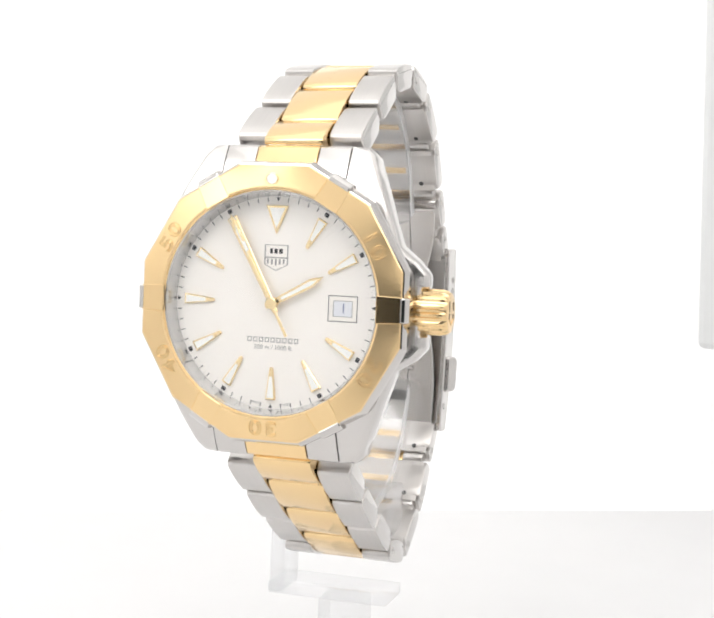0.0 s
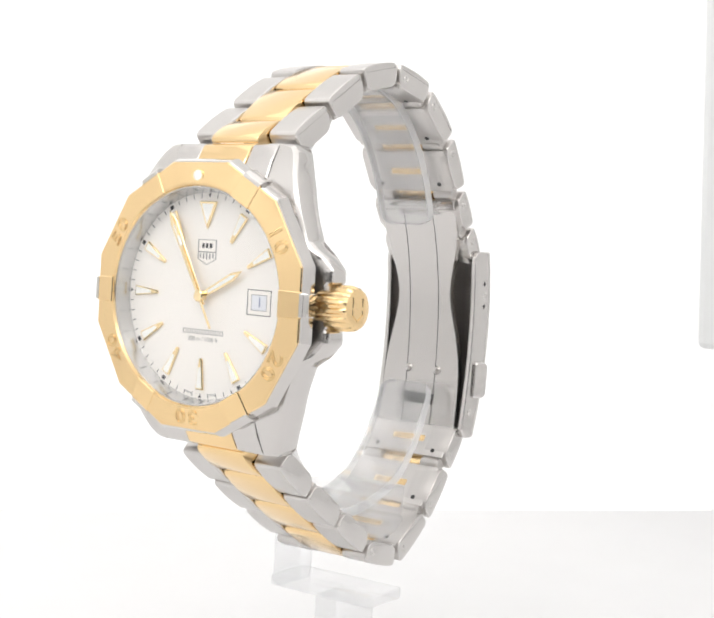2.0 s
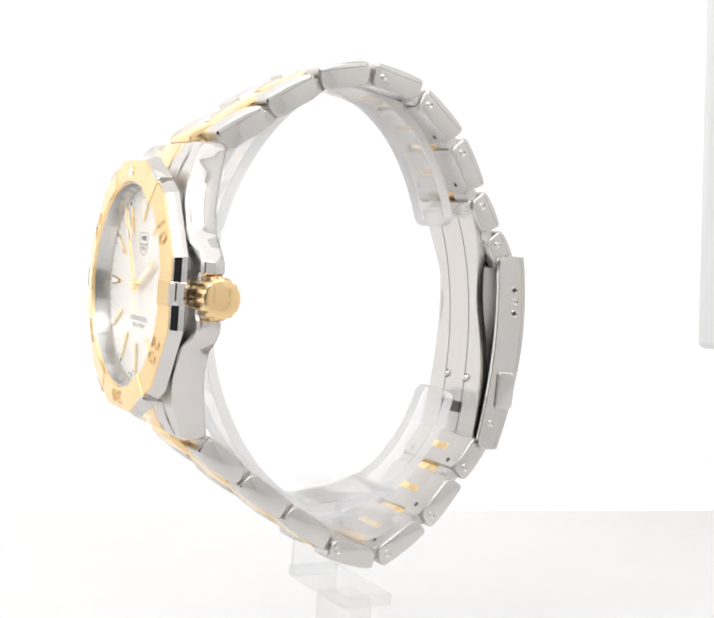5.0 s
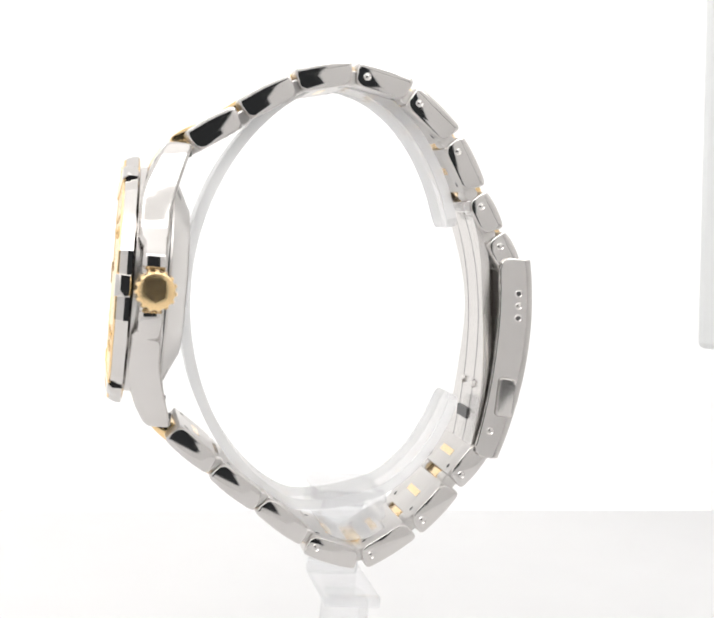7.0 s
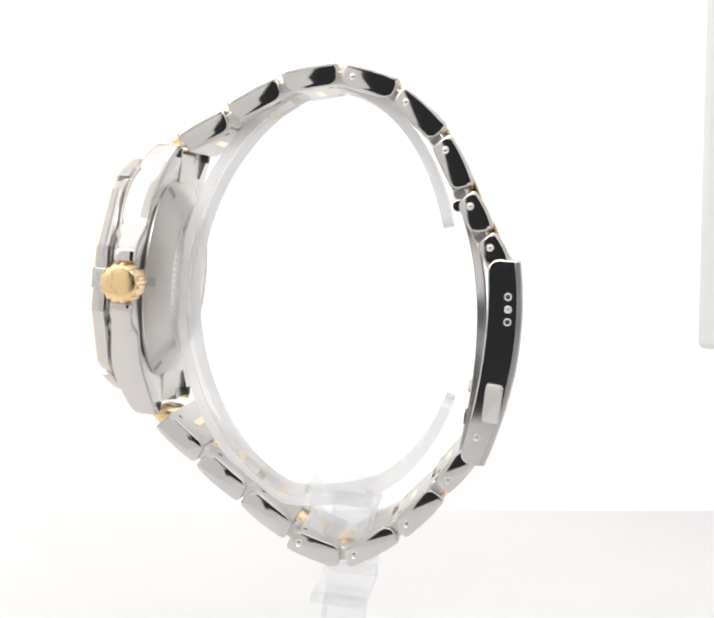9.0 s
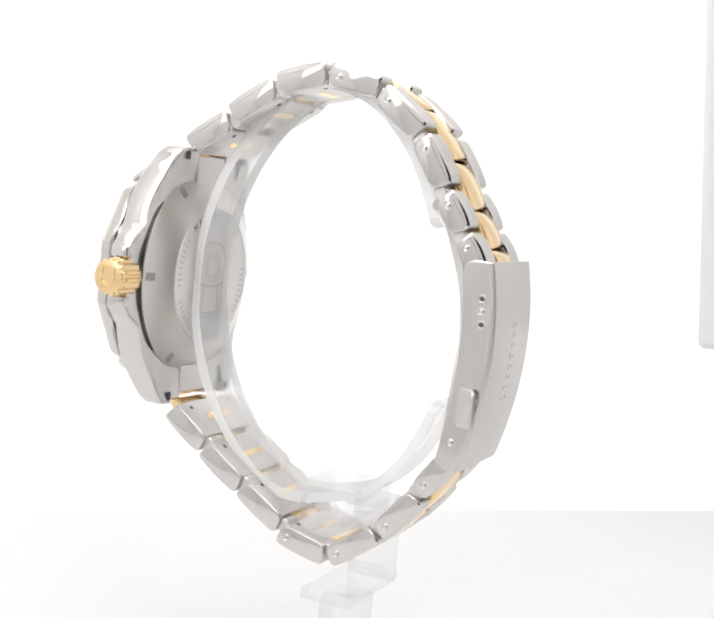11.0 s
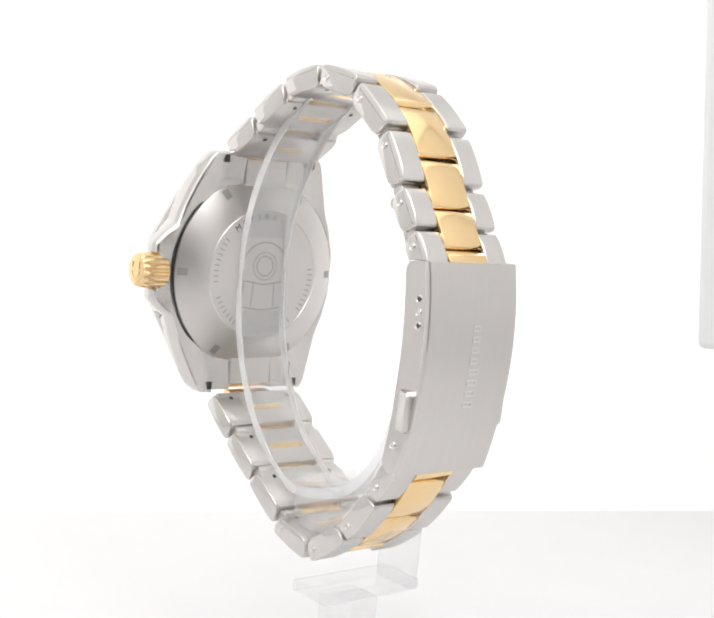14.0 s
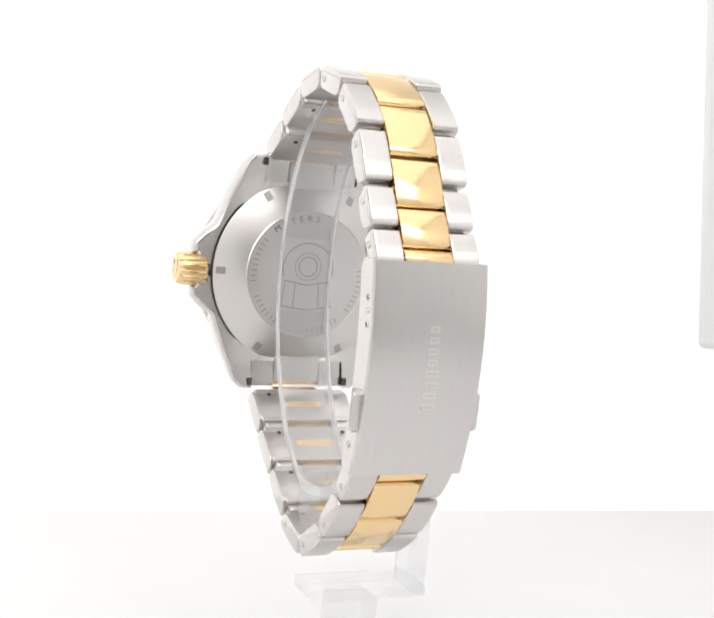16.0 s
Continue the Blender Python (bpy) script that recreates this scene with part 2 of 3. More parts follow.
def build_case():
    """The case arches back towards its lugs; its crown guards stand proud of the side."""
    lug = [(-9.6, 22.7), (-11.9, 22.7), (-13.0, 21.6), (-15.2, 16.2), (-17.8, 8.9)]
    guard = [(-20.3, 6.9), (-22.0, 5.0), (-22.0, 3.1), (-21.2, 3.0)]
    side = lug + guard + [(y, -0.4 - z) for y, z in guard[::-1]] + [(y, -z) for y, z in lug[::-1]]
    far = [(9.6, 22.7), (11.6, 22.7), (12.8, 21.4), (15.4, 15.5), (18.0, 8.8), (19.2, 4.0)]
    poly = side + [(-9.6, -17.6), (9.6, -17.6)] + [(y, -z) for y, z in far] + far[::-1] + [(9.6, 17.6), (-9.6, 17.6)]
    poly = subdivided(softened(poly, lambda p: abs(p[0]) < 9.7), 1.6)

    def edge(front, dx, d):
        ring = []
        for p, q in zip(poly, inset(poly, d)):
            y, z = (q.x, q.y) if abs(p[0]) > 9.7 else p
            dent = 0.9 * min(1, max(0, -y - 18.6) / 1.4)
            ring.append((case_front(z) + dx + dent if front else case_back(z) - dx - 0.25 * dent, y, z))
        return ring

    def web(front, d):
        """Rings from the edge of a face to the round hole in it."""
        rows = []
        for k in (1, 2, 3):
            ring = []
            for p, q in zip(poly, inset(poly, d)):
                y, z = (q.x, q.y) if abs(p[0]) > 9.7 else p
                if abs(z) > 17.3:
                    z += (math.copysign(17.3, z) - z) * k / 3
                else:
                    y, z = y * (1 - 0.01 * k), z * (1 - 0.01 * k)
                dent = 0.9 * min(1, max(0, -y - 18.6) / 1.4)
                ring.append((case_front(z) + dent if front else case_back(z) - 0.25 * dent, y, z))
            rows.append(ring)
        rows.append([(0.6 if front else 5.1, 16.5 * y / math.hypot(y, z), 16.5 * z / math.hypot(y, z)) for x, y, z in rows[-1]])
        return rows
    rows = web(True, 0.55)[::-1] + [edge(True, dx, d) for dx, d in ((0, 0.55), (0.18, 0.28), (0.42, 0.08), (0.6, 0))]
    rows += [edge(False, dx, d) for dx, d in ((0.6, 0), (0.4, 0.08), (0.15, 0.3), (0, 0.6))] + web(False, 0.6)
    bm = rings(rows, True)
    bmesh.ops.remove_doubles(bm, verts=bm.verts, dist=1e-4)
    me = to_mesh(bm, "case", 24)
    me.materials.append(steel_brushed_long)
    me.materials.append(steel_polished)
    for f in me.polygons:
        f.material_index = 0 if abs(f.normal.x) > 0.55 else 1
    case = part("case", me, None, watch, "brushed and polished steel watch case")
    part("case_band", lathe([(18.6, 0.1), (18.7, 0.2), (18.7, 4.9), (18.4, 5.3), (16.0, 5.3), (16.0, 0.1)], 96), steel_brushed_long, case)
    # Dark blocks give the lugs shaded recesses that aren't cut into the case.
    for y in (-9.95, 9.95):
        for z in (-21.4, 21.4):
            part("lug_recess_shade", box(5.9, 7.9, y - 0.5, y + 0.5, z - 0.75, z + 0.75, 0.1), steel_dark, case)
    return case


def end_piece(z_sign, parent):
    def strip(y0, y1, lift, depth=6.9):
        pts = [(1.0 - lift, 17.0), (2.1 - lift, 20.0), (3.5 - lift, 22.4), (4.3, 22.8), (depth, 22.4), (depth - 0.8, 16.5)]
        return prism([(x, z * z_sign) for x, z in pts], "y", y0, y1, 0.2)
    a = part("end_link", strip(4.75, 9.45, 0), steel_brushed_long, parent, "brushed steel end link")
    part("side_link", strip(-9.45, -4.75, 0), steel_brushed_long, a)
    part("centre_link", strip(-4.65, 4.65, 0.15, 5.0), gold_polished, a, "polished gold centre link")
    lo, hi = sorted((16.5 * z_sign, 21.6 * z_sign))
    part("link_core", box(4.6, 6.6, -4.7, 4.7, lo, hi, 0.2), steel_brushed, a)


def build_bezel():
    rim = part("bezel", rings([facet(19.4, -2.25), facet(19.62, -2.15), facet(19.98, -1.2), facet(20.02, -1.05), facet(20.1, -0.25), facet(19.6, 0.05), circle(18.2, 0.1), circle(17.0, 0.1), circle(17.0, -2.0)]),
               steel_polished, watch, "faceted polished steel bezel with gold inlay", sharp=12)
    part("bezel_inlay", rings([facet(19.44, -2.0), facet(19.42, -2.38), facet(19.27, -2.5), circle(18.95, -2.56), circle(16.45, -2.95), circle(16.15, -2.9), circle(15.95, -2.5), circle(15.95, -1.6)]),
         gold_sunray, rim, "satin gold bezel inlay", sharp=18)
    pad_mesh, tab_mesh = None, None
    for k in range(6):
        m = clock(30 + 60 * k, 0, 0)
        if pad_mesh is None:
            bm = bmesh.new()
            prism([(-1.95, 15.95), (1.95, 15.95), (1.8, 19.6), (-1.8, 19.6)], "z", 1.8, 2.6, 0, bm=bm)
            for v in bm.verts:
                if v.co.z > 2:
                    v.co.z = 3.14 - (v.co.y - 16) * 0.16
            pad_mesh = to_mesh(bevelled(bm, 0.1, 1), "grip_pad")
            tab_mesh = to_mesh(prism([(19.3, 2.7), (19.95, 2.6), (20.45, 1.9), (20.5, 0.25), (19.3, 0.25)], "x", -1.7, 1.7, 0.16), "grip_tab")
        part("grip_pad", pad_mesh, gold_polished, rim, m=m)
        part("grip_tab", tab_mesh, steel_polished, rim, m=m)
    # numerals stand with their heads outwards on the sloping inlay
    for k, text in enumerate(("10", "20", "30", "40", "50")):
        m = clock(60 * (k + 1), 17.55, -2.8) @ pose(0, 0, 0, -9.5, 0, 0) @ Matrix.Diagonal((1.35, 1, 1, 1))
        part("numeral", lettering(text, 3.0, 0.05, "numeral", 1.15, 0.075), gold_engraved_shade, rim, "engraved gold numerals", m)
    dot = clock(0, 17.5, -2.8)
    part("pip_ring", to_mesh(prism([(0.95 * math.cos(i * math.pi / 12), 0.95 * math.sin(i * math.pi / 12)) for i in range(24)], "z", -0.1, 0.12, 0.06), "pip_ring"), gold_pale, rim, m=dot)
    part("pip", to_mesh(prism([(0.75 * math.cos(i * math.pi / 12), 0.75 * math.sin(i * math.pi / 12)) for i in range(24)], "z", 0, 0.18, 0.06), "pip"), lume_white, rim, "white luminous pip", dot)


def flat(poly, z0, z1, bevel=0.0):
    return prism(poly, "z", z0, z1, bevel, 1)


def build_dial():
    dial = part("dial", lathe([(15.6, 0.0), (15.6, 0.5), (0.2, 0.5), (0.2, 0.0)], 96), dial_silver, watch, "silver-white sunray dial")
    part("rehaut", lathe([(15.2, -0.02), (15.25, -0.4), (15.8, -2.5), (16.3, -2.5), (16.3, 0.3), (15.2, 0.3)], 96), rehaut_silver, dial, "grey inner flange ring")
    part("inner_track", lathe([(10.9, -0.012), (10.98, -0.012), (10.98, 0.05), (10.9, 0.05)], 96), dial_silver, dial)
    tick = to_mesh(flat([(-0.06, -0.32), (0.06, -0.32), (0.06, 0.32), (-0.06, 0.32)], 0, 0.02), "minute_mark")
    square = to_mesh(flat([(-0.34, -0.3), (0.34, -0.3), (0.34, 0.3), (-0.34, 0.3)], 0, 0.02), "hour_square")
    wedge = to_mesh(flat([(-0.3, 0.3), (0.3, 0.3), (0, -0.3)], 0, 0.02), "quarter_mark")
    slot = to_mesh(box(-0.04, 0.04, -0.6, 0.6, 0, 0.06), "flange_mark")
    for k in range(60):
        a = 6 * k
        if k % 15 == 0:
            part("quarter_mark", wedge, print_black, dial, m=clock(a, 14.75, 0))
        elif k % 5 == 0:
            part("hour_square", square, print_black, dial, m=clock(a, 14.72, 0))
        else:
            part("minute_mark", tick, print_black, dial, m=clock(a, 14.75, 0))
    for k in range(30):
        part("flange_mark", slot, print_grey, dial, m=clock(12 * k + 6, 15.5, -1.4) @ pose(0, 0, 0, 75, 0, 0))
    bar = [(-0.78, 13.85), (0.78, 13.85), (0.24, 9.2), (-0.24, 9.2)]
    core = [(-0.55, 13.6), (0.55, 13.6), (0.22, 10.5), (-0.22, 10.5)]
    bar_me = to_mesh(flat(bar, 0, 0.38, 0.1), "hour_marker")
    core_me = to_mesh(flat(core, 0.3, 0.42), "lume")
    for h in range(1, 12):
        if h != 3:
            a = part("hour_marker", bar_me, gold_pale, dial, "applied gold hour marker with white lume", clock(30 * h, 0, 0))
            part("lume", core_me, lume_white, a)
    tri = part("hour_marker", to_mesh(flat([(-1.7, 13.9), (1.7, 13.9), (0, 9.8)], 0, 0.38, 0.1), "hour_marker_twelve"), gold_pale, dial, "applied gold triangle at twelve", clock(0, 0, 0))
    part("lume", to_mesh(flat([(-1.2, 13.55), (1.2, 13.55), (0, 10.6)], 0.3, 0.42), "lume"), lume_white, tri)
    # date window
    c = upright(-10.25, -0.3, 0)
    fr = part("date_frame", to_mesh(rings([[(x * w, y * w2, z) for x, y in ((-1, -1), (1, -1), (1, 1), (-1, 1))] for w, w2, z in ((2.17, 1.85, 0), (2.17, 1.85, 0.03), (2.06, 1.74, 0.03), (2.06, 1.74, 0))]), "date_frame"), print_black, dial, "black-edged date window", c)
    part("date_window", to_mesh(rings([[(x * w, y * w2, z) for x, y in ((-1, -1), (1, -1), (1, 1), (-1, 1))] for w, w2, z in ((1.42, 1.15, 0), (1.42, 1.15, 0.04), (1.34, 1.07, 0.04), (1.34, 1.07, 0))]), "date_window"), print_grey, fr)
    part("date_disc", to_mesh(box(-1.34, 1.34, -1.07, 1.07, 0, 0.015), "date_disc"), date_white, fr)
    part("date_numeral", lettering("1", 2.0, 0.01, "date_numeral"), date_blue, fr, m=pose(0.1 * MM, 0, 0.03 * MM))
    # maker's shield as plain shapes
    sh = upright(0.0, 6.45, 0) @ Matrix.Diagonal((1.2, 1.0, 1, 1))

    def outline(poly, t, name):
        cx, cy = sum(p[0] for p in poly) / len(poly), sum(p[1] for p in poly) / len(poly)
        inner = [(cx + (x - cx) * (1 - t), cy + (y - cy) * (1 - t)) for x, y in poly]
        return to_mesh(rings([[(*p, 0) for p in poly], [(*p, 0.02) for p in poly], [(*p, 0.02) for p in inner], [(*p, 0) for p in inner]]), name)
    top = part("emblem_top", outline([(-1.5, 0.0), (1.5, 0.0), (1.5, 1.85), (-1.5, 1.85)], 0.1, "emblem_top"), print_grey, dial, "dark outlined shield emblem", sh)
    part("emblem_base", outline([(-1.5, 0.0), (-1.5, -1.0), (0, -1.9), (1.5, -1.0), (1.5, 0.0)], 0.1, "emblem_base"), print_grey, top)
    for x0, x1 in ((-0.8, -0.45), (-0.25, 0.15), (0.35, 0.8)):
        part("emblem_bar", to_mesh(box(x0, x1, 0.6, 1.3, 0, 0.02), "emblem_bar"), print_black, top)
    for k in range(5):
        part("emblem_stroke", to_mesh(box(-1.15 + 0.5 * k, -0.93 + 0.5 * k, -0.85 - 0.25 * (2 - abs(k - 2)) / 2, -0.2, 0, 0.02), "emblem_stroke"), print_grey, top)
    # model line as plain bars, the depth rating as it reads
    row = upright(0, -5.3, 0) @ Matrix.Diagonal((1.17, 1.3, 1, 1))
    for k in range(9):
        part("name_bar", outline([(-3.35 + 0.76 * k, -0.27), (-2.8 + 0.76 * k, -0.27), (-2.8 + 0.76 * k, 0.27), (-3.35 + 0.76 * k, 0.27)], 0.36, "name_bar"), print_grey, dial, m=row)
    part("depth_rating", lettering("300 m / 1000 ft", 0.92, 0.01, "depth_rating"), print_grey, dial, m=upright(0, -6.4, -0.012))
    part("origin_mark", lettering("SWISS", 0.5, 0.01, "origin_mark"), print_grey, dial, m=clock(171, 14.6, -0.012) @ pose(0, 0, 0, 0, 0, 180))
    part("origin_mark", lettering("MADE", 0.5, 0.01, "origin_mark"), print_grey, dial, m=clock(189, 14.6, -0.012) @ pose(0, 0, 0, 0, 0, 180))
    # hands
    part("hour_hand", to_mesh(flat([(-0.38, -1.2), (0.38, -1.2), (0.62, 6.6), (0, 8.6), (-0.62, 6.6)], 0.75, 0.95, 0.08), "hour_hand"), gold_pale, watch, "gold hour hand", clock(61.5, 0, 0))
    part("minute_hand", to_mesh(flat([(-0.4, -1.5), (0.4, -1.5), (0.66, 12.2), (0, 14.2), (-0.66, 12.2)], 1.05, 1.22, 0.08), "minute_hand"), gold_pale, watch, "gold minute hand", clock(-28.8, 0, 0))
    sec = part("second_hand", to_mesh(flat([(-0.22, -5.2), (0.22, -5.2), (0.1, 13.2), (-0.1, 13.2)], 1.32, 1.42, 0.04), "second_hand"), gold_pale, watch, "thin gold second hand", clock(-28.0, 0, 0))
    part("lume", to_mesh(flat([(-0.3, 8.2), (0.3, 8.2), (0.3, 9.8), (-0.3, 9.8)], 1.3, 1.46, 0.1), "lume"), lume_white, sec)
    part("hand_cap", lathe([(0.01, -1.62), (0.7, -1.62), (0.85, -1.5), (0.85, -0.6), (0.01, -0.6)], 24), gold_pale, watch)
    lum = to_mesh(flat([(-0.2, 1.5), (0.2, 1.5), (0.3, 6.4), (0, 7.5), (-0.3, 6.4)], 0.93, 0.97), "lume")
    part("lume", lum, lume_white, watch, m=clock(61.5, 0, 0))
    lum = to_mesh(flat([(-0.16, 7.5), (0.16, 7.5), (0.3, 11.4), (0, 12.6), (-0.3, 11.4)], 1.2, 1.24), "lume")
    part("lume", lum, lume_white, watch, m=clock(-28.8, 0, 0))
    glass = part("crystal", lathe([(0.01, -2.75), (15.3, -2.72), (15.9, -2.5), (15.9, -2.2), (0.01, -2.2)], 96), crystal_clear, watch, "clear flat crystal")
    glass.visible_shadow = False


def build_crown():
    cx, cz = 3.4, -0.2
    n = 144

    def ring(r, y, flute):
        out = []
        for i in range(n):
            a = 2 * math.pi * i / n
            w = math.cos(15 * a)
            rr = r - flute * (0.5 - 0.5 * max(-1, min(1, 2.2 * w)))
            out.append((cx + rr * math.sin(a), y, cz + rr * math.cos(a)))
        return out
    bm = rings([ring(2.6, -19.2, 0), ring(3.1, -19.6, 0.2), ring(3.25, -19.9, 0.36), ring(3.25, -23.8, 0.36), ring(3.1, -24.5, 0.25), ring(2.8, -24.95, 0.0), ring(2.6, -25.05, 0.0), ring(1.2, -25.1, 0)], False)
    crown = part("crown", bm, gold_brushed, watch, "fluted gold winding crown", sharp=40)
    for poly in ([(-1.0, 0.2), (1.0, 0.2), (1.0, 1.3), (-1.0, 1.3)], [(-1.0, 0.0), (-1.0, -0.6), (0, -1.35), (1.0, -0.6), (1.0, 0.0)]):
        inner = [(x * 0.8, y * 0.8 + (0.15 if y > 0.1 else -0.1)) for x, y in poly]
        def place(p, y):
            return [(cx + 1.3 * a, y, cz + 1.3 * b) for a, b in p]
        part("crown_emblem", rings([place(poly, -25.0), place(poly, -25.17), place(inner, -25.17), place(inner, -25.0)]), gold_polished, crown)
    part("crown_tube", rings([[(cx + r * math.sin(a * math.pi / 12), y, cz + r * math.cos(a * math.pi / 12)) for a in range(24)] for r, y in ((2.0, -17.5), (2.0, -20.5))], False), steel_dark, crown)


def build_caseback():
    back = part("caseback", lathe([(18.3, 5.0), (18.3, 5.75), (18.0, 5.95), (12.6, 8.5), (12.4, 8.68), (12.15, 8.68), (12.05, 8.55), (0.01, 8.55), (0.01, 5.0)], 96), steel_turned, watch, "brushed screw-down steel caseback", sharp=14)
    part("case_gasket", lathe([(18.6, 5.0), (18.6, 5.4), (18.15, 5.4), (18.15, 5.0)], 96), steel_dark, back)
    for k in range(6):
        a = radians(60 * k + 30)
        u = Vector((0, math.sin(a), math.cos(a)))
        n, w = Vector((0.904, 0, 0)) + u * 0.427, u * 0.904 - Vector((0.427, 0, 0))
        m = Matrix((n, w, n.cross(w))).transposed().to_4x4()
        m.translation = (u * 17.0 + Vector((6.45, 0, 0))) * MM
        # Notches aren't cut in; darker blocks carry their shade.
        part("key_notch", to_mesh(box(-0.4, 0.03, -0.95, 0.95, -0.7, 0.7, 0.02), "key_notch"), steel_recess_shade, back, m=m)
    flip = Matrix(((0, 0, 1, 0), (1, 0, 0, 0), (0, 1, 0, 0), (0, 0, 0, 1)))
    word = "METERS"
    for i, ch in enumerate(word):
        a = radians(38 - 9 * i)
        m = flip.copy()
        m = Matrix.Translation(Vector((8.4, -11.0 * math.sin(a), 11.0 * math.cos(a)))*MM * 1.0) @ Matrix.Rotation(a, 4, "X") @ flip
        m.translation.x = 8.56 * MM
        part("engraved_letter", lettering(ch, 1.7, 0.02, "engraved_letter"), steel_dark, back, m=m)
    # the rest of the lettering as plain strokes round the rim of the disc
    stroke = to_mesh(box(-0.2, 0.015, -0.11, 0.11, -0.55, 0.55), "engraved_stroke")
    for k in range(44):
        deg = 84 + 5.4 * k
        if k % 11 not in (9, 10):
            a = radians(deg)
            part("engraved_stroke", stroke, steel_recess_shade, back, m=Matrix.Translation(Vector((8.56, 11.0 * math.sin(a), 11.0 * math.cos(a))) * MM) @ Matrix.Rotation(-a, 4, "X"))
    # a diver's helmet as plain engraved lines
    def line(points, wide):
        pts = [Vector(p) for p in points]
        rows = []
        for k, p in enumerate(pts):
            d = (pts[min(k + 1, len(pts) - 1)] - pts[max(k - 1, 0)]).normalized()
            n = Vector((-d.y, d.x)) * wide / 2
            rows.append([(x, q.x, q.y) for x, q in ((8.4, p - n), (8.585, p - n), (8.585, p + n), (8.4, p + n))])
        part("engraved_line", rings(rows, False), steel_recess_shade, back)
    arc = [(5.2 * math.cos(radians(a)), 1.2 + 5.0 * math.sin(radians(a))) for a in range(-20, 201, 10)]
    line(arc, 0.28)
    line([(1.9 * math.cos(radians(a)), 1.6 + 1.9 * math.sin(radians(a))) for a in range(0, 361, 20)], 0.25)
    line([(2.7 * math.cos(radians(a)), 1.6 + 2.7 * math.sin(radians(a))) for a in range(0, 361, 20)], 0.18)
    for x in (-4.6, -2.4, 2.4, 4.6):
        line([(x, -1.4), (x * 1.1, -6.2)], 0.25)
    line([(-5.6, -6.2), (0, -6.9), (5.6, -6.2)], 0.28)
    line([(-4.9, -1.2), (0, -2.0), (4.9, -1.2)], 0.25)


# bracelet: outer edge of each link in the side plane, from the 12 o'clock lug round to the 6 o'clock lug
UPPER = [((7.0, 24.0), (14.3, 28.9)), ((14.9, 29.9), (22.7, 34.9)), ((23.5, 35.8), (32.5, 38.0)), ((33.6, 38.0), (42.8, 36.2)),
         ((43.6, 35.2), (51.1, 29.3)), ((51.6, 28.1), (56.2, 20.6)), ((56.5, 19.4), (60.1, 13.8)), ((60.4, 13.0), (63.6, 8.0))]
LOWER = [((61.8, -24.2), (57.4, -30.4)), ((57.0, -31.5), (51.2, -38.5)), ((50.3, -39.2), (42.4, -44.7)), ((40.4, -44.9), (31.6, -42.6)),
         ((31.0, -41.2), (23.1, -36.1)), ((22.6, -35.8), (15.0, -30.6)), ((14.6, -30.0), (7.5, -24.8))]
THICK = 3.1
LIFT = {False: 0.85, True: 0.5}  # how far the crown of a link stands over its bevelled side face


def half_width(x):
    return 10.0 - 0.018 * x


def mid_y(x):
    return -0.0222 * x


def capped(poly, y0, y1, cut=0.3, steps=3, weights=None):
    """An outline in (x, z) pulled from y0 to y1, with rounded rims and flat ends; weights: how much deeper each point's rim is cut."""
    turns = [math.pi / 2 * k / steps for k in range(steps + 1)]
    half = [(y0, 1, a) for a in turns] + [(y1, -1, a) for a in turns[::-1]]
    poly = [Vector(p) for p in poly]
    inward = [q - p for p, q in zip(poly, inset(poly, 1.0))]
    weights = weights or [1.0] * len(poly)
    rows = []
    for y, sg, a in half:
        ring = [p + d * (cut * w * (1 - math.sin(a))) for p, d, w in zip(poly, inward, weights)]
        rows.append([(q.x, y + sg * cut * (1 - math.cos(a)), q.y) for q in ring])
    return rings(rows, False)


def side_outline(a, b, lift):
    """The outline of a link seen from its side: domed outside, rounded at its ends."""
    a, b = Vector(a), Vector(b)
    u = (b - a).normalized()
    a, b = a - u * 0.12, b + u * 0.12
    v = Vector((u.y, -u.x))
    a, b = a - v * lift, b - v * lift
    ln, t = (b - a).length, THICK + lift
    pts = [(0, 0.85), (0.08, 0.45), (0.35, 0.16), (0.9, 0.0), (ln * 0.3, -0.15), (ln * 0.5, -0.2), (ln * 0.7, -0.15), (ln - 0.9, 0.0), (ln - 0.35, 0.16), (ln - 0.08, 0.45), (ln, 0.85),
           (ln - 0.1, 1.5), (ln - 0.45, t - 0.85), (ln - 1.0, t - 0.3), (ln - 1.8, t), (1.8, t), (1.0, t - 0.3), (0.45, t - 0.85), (0.1, 1.5)]
    return [a + u * p + v * q for p, q in pts], u, v, ln


def countersunk(x, z, face, s, parent, filled=True):
    """A bore in a side face: a bright raised lip round a pin, or round a dark disc for a hole's shade."""
    def ring(r, h):
        return [(x + r * math.cos(k * math.pi / 8), face + s * h, z + r * math.sin(k * math.pi / 8)) for k in range(16)]
    bore = part("pin_hole", rings([ring(0.66, -0.3), ring(0.66, 0.02), ring(0.54, 0.13), ring(0.40, 0.02), ring(0.40, -0.3)]), steel_polished, parent, sharp=20)
    part("pin", rings([ring(0.41, -0.3), ring(0.41, 0.015), ring(0.25, 0.09 if filled else 0.012), ring(0.02, 0.12 if filled else 0.012)], False), steel_polished if filled else steel_dark, bore, sharp=20)


